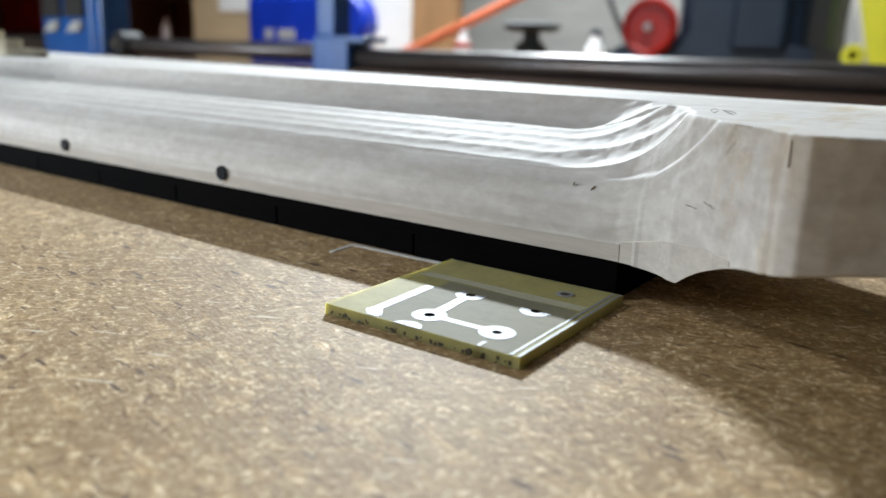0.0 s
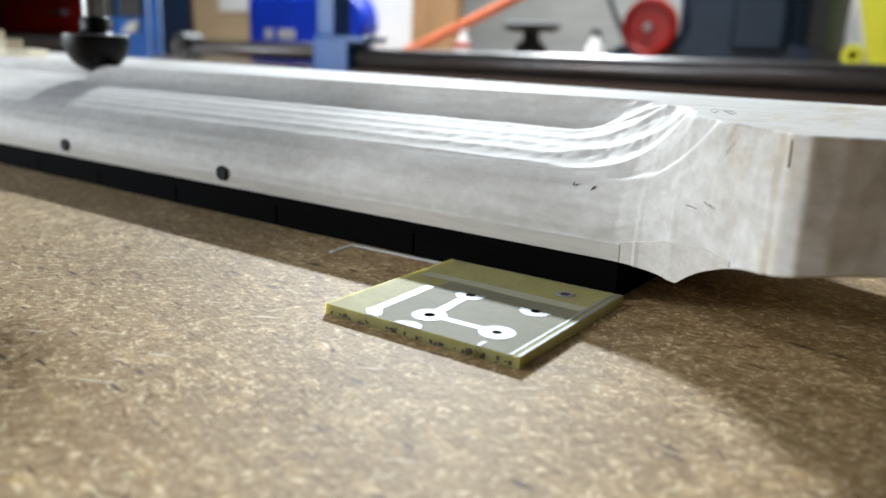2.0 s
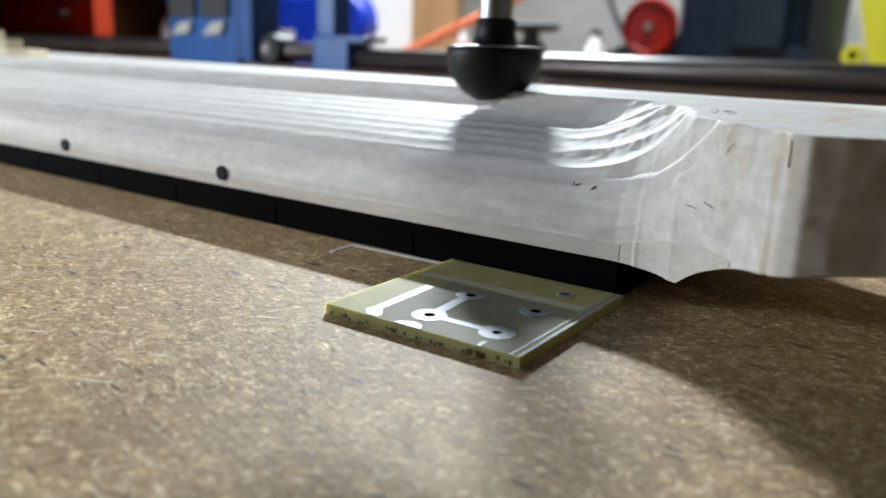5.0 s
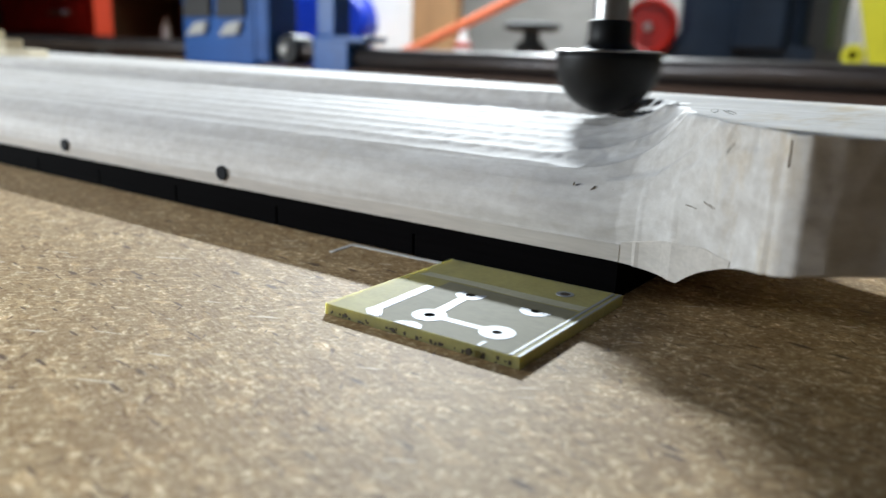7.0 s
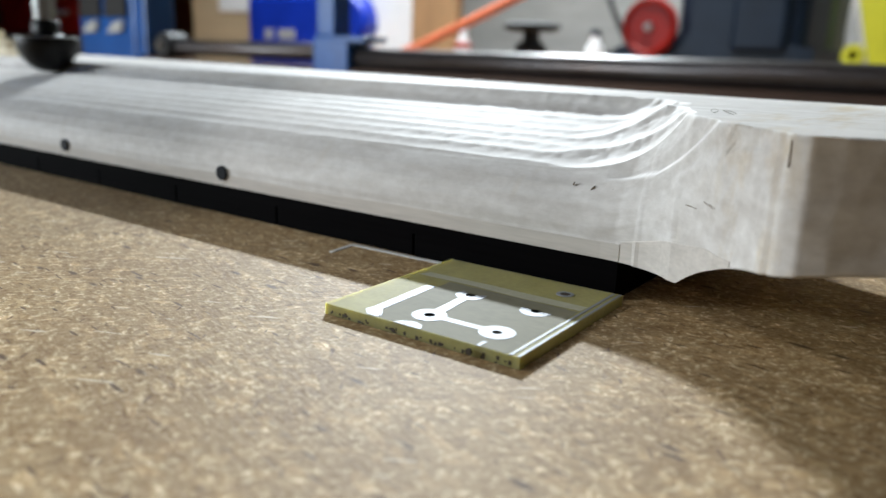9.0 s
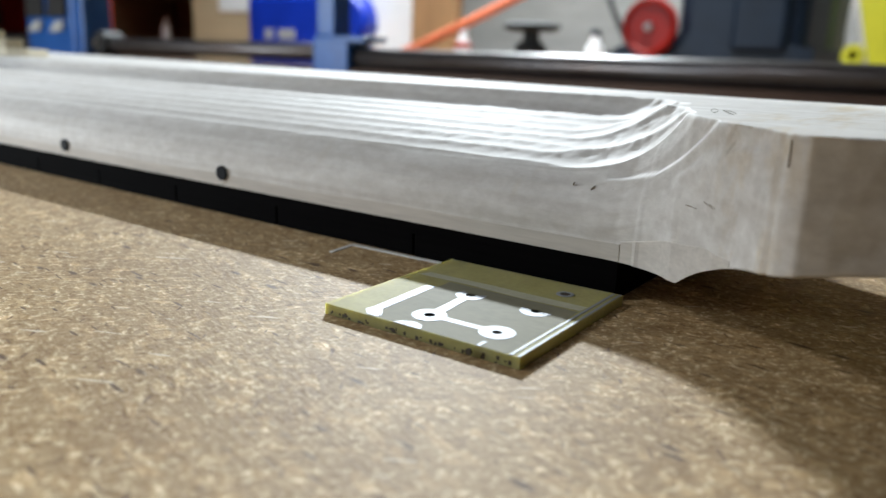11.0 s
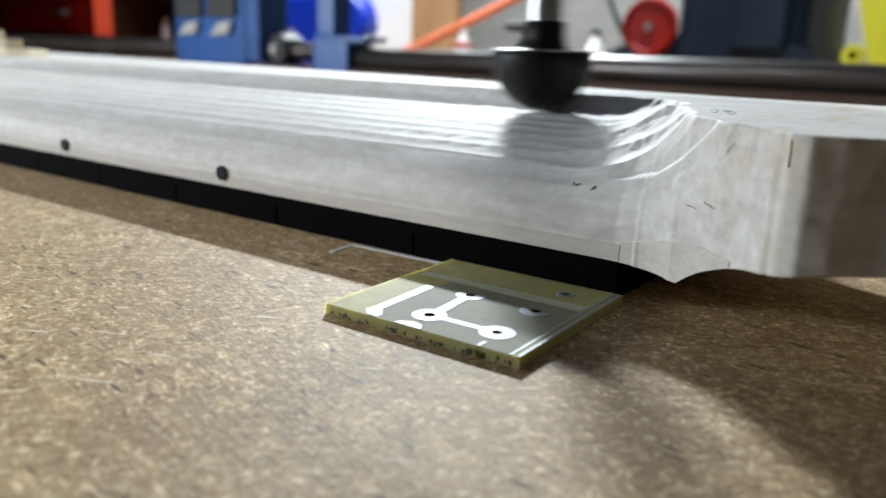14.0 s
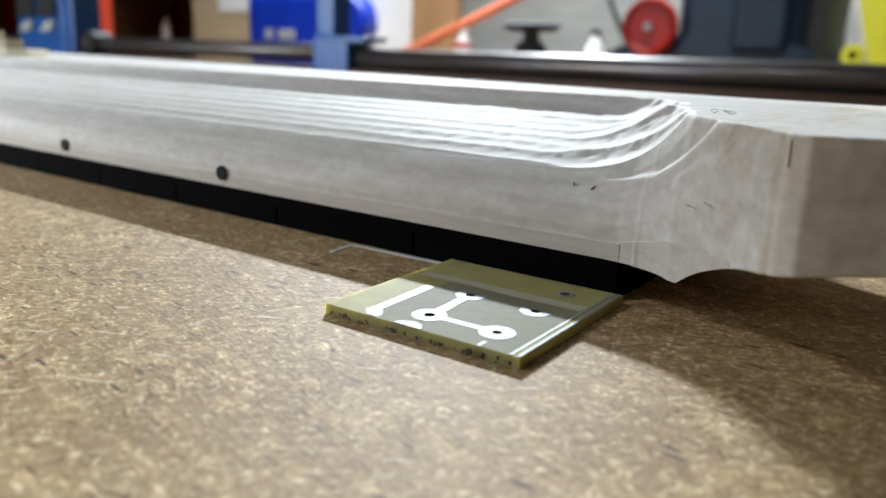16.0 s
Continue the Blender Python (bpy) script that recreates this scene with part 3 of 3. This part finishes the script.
for x, h, cap, lab in ((-784, 82, M_WHITE, "small white bottle with a red band"), (-520, 80, M_NAVY, "white plastic bottle with a dark cap on the bench")):
    t = thing("bottle", lab, "bottle")
    part("bottle_body", lathe([(0, -6), (14, -6), (15, -2), (15, h * 0.62), (7, h * 0.8), (7, h * 0.88), (0, h * 0.88)], 24, Matrix.Translation((x, Y, 0))), M_WHITE, t, smooth=True)
    part("cap", lathe([(0, h * 0.88), (8, h * 0.88), (7, h), (0, h)], 20, Matrix.Translation((x, Y, 0))), cap, t)
    if x < -700:
        part("band", lathe([(15.2, 44), (15.8, 45), (15.8, 54), (15.2, 55)], 24, Matrix.Translation((x, Y, 0))), M_ORED, t, "red band")
cable = thing("cable", "dark rubber cable hanging down to the machine", "cable")
part("lead", tube([(-548 + 3.2 * k + 0.22 * k * k, Y + 60, 190 - 12 * k) for k in range(14)], 4.5), M_BLACK, cable, smooth=True)

grinder = thing("bench_machine", "dark blue cast machine with a red hand wheel", "machine")
part("housing", box(-388, -200, Y, Y + 180, 40, 270, 24, None, 4), M_NAVY, grinder)
part("gear_cover", box(-300, -222, Y - 16, Y + 10, 50, 240, 8), M_NAVY, grinder)
part("base_casting", slab([(-496, -6), (-185, -6), (-185, 58), (-300, 74), (-400, 76), (-440, 72), (-496, 44)], 0, 200, None), M_NAVY, grinder).matrix_basis = pose(0, (Y + 195) * 0.001, 0, 90, 0, 0)
wheel = part("hand_wheel", lathe([(0, -6), (34, -6), (38, -9), (43, -6), (44, 0), (43, 6), (38, 8), (34, 4), (0, 4)], 44, pose(-419, Y - 24, 84, 90, 0, 0)), M_RED, grinder, "red painted hand wheel", smooth=False)
part("hub", lathe([(0, 0), (7, 0), (6, 6), (0, 7)], 24, pose(-419, Y - 30, 84, 90, 0, 0)), M_SHANK, wheel, "steel hub")
boxthing("paint_can_box", "dull green metal cabinet behind the machine", "cabinet", M_GREEN, (-240, -196, Y + 190, Y + 300, -6, 300), 4)

yellow = thing("yellow_case", "bright yellow plastic level case standing upright", "case")
part("shell", slab([(-105, -6), (30, -6), (30, 300), (-184, 300)], 0, 60, None), M_YELLOW, yellow).matrix_basis = pose(0, (Y + 60) * 0.001, 0, 90, 0, 0)
part("clear_edge", slab([(-116, 10), (-111, 10), (-160, 200), (-166, 200)], 0, 40, None), M_FILM, yellow, "clear plastic edge").matrix_basis = pose(0, (Y + 52) * 0.001, 0, 90, 0, 0)
tape = thing("tape_roll", "yellow tape roll on the bench", "tape")
part("roll", lathe([(6, -10), (15, -10), (15, 10), (6, 10), (6, -10)], 28, pose(-138, Y + 20, 50, 90, 0, 0)), M_YELLOW, tape)
boxthing("tin", "small dark tin under the tape roll", "tin", M_IRON, (-152, -122, Y + 4, Y + 36, -6, 34.8), 2)

# ---- things on the bed ----
sock = thing("softwood_block", "rough cream softwood block at the end of the neck", "wood block")
part("block", slab([(-420, 54), (-330, 50), (-300, 51), (-291, 55), (-286, 59), (-296, 64), (-310, 66), (-420, 76)], TOP + 0.05, 34.2), M_CREAM, sock)
part("splinter", slab([(-302, 52), (-290, 54), (-280, 58), (-268, 60), (-284, 62), (-291, 61), (-300, 66)], TOP + 0.05, TOP + 3.2), M_CREAM, sock)
part("splinter", slab([(-330, 53), (-318, 52), (-306, 55), (-300, 59), (-312, 62), (-330, 64)], 34.22, 37.5), M_CREAM, sock)

pcb = thing("circuit_board", "square of bare circuit board with tinned tracks, propped against the fingerboard", "circuit board")
A, B, C, D = (-26.5, -31.55), (-27.0, -1.8), (2.6, -1.3), (3.1, -31.05)
sub = bmesh.new()
slab([A, D, C, B], 0.02, 1.55, sub)
bmesh.ops.recalc_face_normals(sub, faces=sub.faces)
bmesh.ops.bevel(sub, geom=sub.edges[:], offset=0.09, segments=2, affect="EDGES", profile=0.5)
part("laminate", sub, M_PCB, pcb, "yellowish glass fibre laminate")
ZT = 1.545


def ring_pad(x, y, r, hole, cut=None, n=28):
    """A round pad with its drill hole; cut: the pad ends at that angle range."""
    own = bmesh.new()
    a0, a1 = cut or (0, 360)
    k = n if cut else n
    ang = [radians(a0 + (a1 - a0) * i / k) for i in range(k + 1)]
    vs = []
    for rr, z in ((hole, ZT), (hole, ZT + 0.06), (r - 0.04, ZT + 0.06), (r, ZT)):
        vs.append([own.verts.new((x + rr * math.cos(t), y + rr * math.sin(t), z)) for t in ang])
    for u, w in zip(vs, vs[1:]):
        for i in range(k):
            own.faces.new((u[i], u[i + 1], w[i + 1], w[i]))
    bmesh.ops.remove_doubles(own, verts=own.verts, dist=0.001)
    return own


def track(points):
    return slab(points, ZT, ZT + 0.055)


# thin slab that puts the grey sheen into the colour
part("sheen_sanded_area", slab([(-17.5, -31.1), (-19.2, -28.3), (-19.6, -12.6), (1.0, -12.4), (1.4, -30.9)], ZT, ZT + 0.012), M_SHEEN_SANDED, pcb, "greyish slab for sheen and sanded finish between the tracks")
part("track", track([(-20.9, -29.8), (-20.7, -28.6), (-21.3, -16.0), (-19.7, -16.0), (-19.1, -28.4), (-17.6, -30.3), (-17.8, -31.2), (-19.4, -31.2)]), M_TIN, pcb)
for x, y, r, h, cut in ((-13.1, -26.3, 2.35, 0.72, None), (-3.1, -26.0, 2.35, 0.6, None), (-13.7, -15.9, 2.2, 0.7, (150, 395)), (-3.4, -15.9, 2.2, 0.7, (170, 370)), (-3.9, -6.5, 1.3, 0.75, None)):
    p = part("pad", ring_pad(x, y, r, h, cut), M_TIN, pcb)
    # solid disc; its dark colour stands for the shade inside a hole
    part("dark_spot", lathe([(0, ZT - 0.01), (h + 0.05, ZT - 0.01), (h + 0.05, ZT + 0.012), (0, ZT + 0.012)], 20, Matrix.Translation((x, y, 0))), M_DARKSPOT, p, "dark disc in place of a drilled hole")
part("track", track([(-11.2, -25.6), (-5.1, -25.4), (-5.1, -26.6), (-11.2, -26.9)]), M_TIN, pcb)
part("track", track([(-13.9, -24.3), (-14.4, -17.6), (-13.0, -17.6), (-12.2, -24.4)]), M_TIN, pcb)
part("track", track([(1.60, -31.0), (1.20, -1.7), (1.58, -1.7), (1.98, -31.0)]), M_TIN, pcb)
part("track", track([(2.62, -31.0), (2.1, -1.5), (2.45, -1.5), (2.98, -31.0)]), M_TIN, pcb)
part("track", track([(-15.0, -31.3), (-14.4, -30.2), (-12.9, -29.5), (-11.4, -30.0), (-10.8, -31.2)]), M_TIN, pcb)
part("track", track([(-2.8, -31.1), (-2.8, -29.6), (-2.3, -29.4), (-2.3, -31.1)]), M_TIN, pcb)
part("scuff", slab([(-25.6, -12.3), (-24.8, -10.4), (-14, -9.9), (-5, -9.9), (1.2, -9.8), (1.0, -11.9), (-8, -12.3), (-17, -12.0)], ZT, ZT + 0.02), M_SCUFF, pcb, "pale abraded band")
rnd = random.Random(8)
marks = bmesh.new()
for k in range(46):
    x = -25.8 + 28.4 * rnd.random()
    y = A[1] + (x - A[0]) * (D[1] - A[1]) / (D[0] - A[0])
    w, h = rnd.uniform(0.12, 0.5), rnd.uniform(0.12, 0.5)
    z = rnd.uniform(0.1, 0.55)
    box(x, x + w, y - 0.03, y + 0.1, z, z + h, 0, marks)
tagged(part("burr", marks, M_DARKSPOT, pcb, "dark burrs along the sawn edge"), kind="stuff")
# solid too, dark for the shade of a hole in the edge
part("dark_spot", lathe([(0, 0), (0.42, 0), (0.42, 0.3), (0, 0.3)], 16, pose(-3.4, -31.5, 0.75, 90, 0, 0)), M_DARKSPOT, pcb, "dark stub in place of a hole in the edge")

strip = thing("tape_strip", "thin white tape edge on the bed beside the fingerboard", "tape")
part("long_edge", slab([(-49.4, -2.0), (-49.0, -1.1), (-27.5, -0.3), (-27.5, -1.2)], 0.0, 0.14), M_FILM, strip)
part("short_edge", slab([(-48.6, -8.0), (-47.9, -8.0), (-48.6, -2.05), (-49.35, -2.05)], 0.0, 0.14), M_FILM, strip)

# shavings and pencil marks by the end of the cut
for k, (x, y) in enumerate(((9.4, 7.8), (11.4, 6.6), (12.2, 5.9))):
    t = thing("wood_shaving", "tiny curled maple shaving at the end of the cut", "wood shaving", group="shavings on the neck")
    part("curl", tube([(x + 0.6 * math.sin(a * 0.55 + k), y + 0.12 * a, TOP + 0.06 + 0.22 * (1 - math.cos(a * 0.55))) for a in range(11)], 0.05, 6), M_WOOD, t, smooth=True)
for x, z0, z1 in ((25.0, 23.9, 26.7),):
    part("pencil_mark", box(x, x + 0.13, side(x) - 0.03, side(x) + 0.2, z0, z1), M_TEAR, neck, "dark pencil stroke")
for x, y, z, ln, tilt in ((11.2, side(11.2), 16.4, 6.2, -3), (14.0, side(14.0), 17.5, 2.2, -14), (-8.6, 2.95, 15.5, 0.5, 66), (15.0, side(15.0), 17.4, 1.3, -12), (-2.4, 2.4, 14.7, 1.3, 65), (-5.5, 2.6, 15.2, 0.8, 50)):
    m = Matrix.Translation((x, y - 0.05, z)) @ Matrix.Rotation(math.atan2(side(x + 1) - side(x - 1), 2), 4, "Z") @ Matrix.Rotation(radians(-tilt), 4, "Y")
    own = box(0, ln, -0.03, 0.4, -0.03, 0.03)
    own.transform(m)
    part("tear", own, M_TEAR, neck, "dark torn fibre")

# ---- what moves ----
PATH = ((0.0, -300, 24.2), (0.5, -268, 24.2), (1.0, -240, 24.2), (1.5, -214, 24.2), (2.0, -185, 24.3), (2.5, -157, 24.3), (3.0, -132.5, 24.3),
        (3.5, -105, 24.3), (4.0, -83.5, 24.0), (4.2, -75, 23.9), (4.7, -54, 23.9), (5.2, -34, 23.9), (5.7, -16, 24.2), (6.1, -5.5, 25.4), (6.3, -3.4, 25.7),
        (6.5, -4.2, 25.8), (6.7, -8.5, 24.6), (7.0, -17.5, 23.6), (7.5, -55, 23.3), (8.0, -102, 23.3), (8.5, -153, 23.3), (9.0, -214, 23.3), (9.2, -238, 23.3), (9.7, -300, 23.4),
        (10.2, -345, 23.6), (10.7, -352, 23.6), (11.3, -305, 23.4), (11.5, -274, 23.4), (12.0, -178.5, 23.5), (12.5, -80.5, 23.3), (13.0, -27, 23.5), (13.3, -9.5, 24.6),
        (13.5, -7.6, 24.8), (13.7, -12.5, 24.0), (14.0, -31, 23.4), (14.5, -96.5, 23.3), (15.0, -194, 23.3), (15.5, -282, 23.3), (16.0, -362, 23.3))


def passing(x):
    """When the cutter first comes by x on its way to the headstock."""
    a = [p for p in PATH if p[0] <= 6.3]
    return float(np.interp(x, [p[1] for p in a], [p[0] for p in a]))


def motions():
    walk(router, [(t, pose(x * 0.001, 0.032, (z + 0.7) * 0.001)) for t, x, z in PATH])
    walk(carriage, [(t, pose(x * 0.001, 0, 0)) for t, x, z in PATH])
    walk(cutter, [(k * 0.1, pose(0, 0, 0, 0, 0, 73 * k)) for k in range(161)])
    rnd = random.Random(4)
    for x, ob in offcuts:
        t = passing(x - 2) if x > -300 else 0.0
        home = pose(0, 0, 0)
        rest = pose(rnd.uniform(-0.02, 0.01), rnd.uniform(0.12, 0.22), -0.0228)
        if t < 0.2:
            walk(ob, [(0.0, rest), (16.0, rest)])
        else:
            f = 1 / 30
            over = pose(-0.001, 0.040, 0.006)
            down = pose(-0.003, 0.085, -0.008)
            walk(ob, [(0.0, home), (t - f, home), (t, home), (t + f, over), (t + 2 * f, down), (t + 5 * f, rest), (t + 6 * f, rest), (16.0, rest)])


motions()
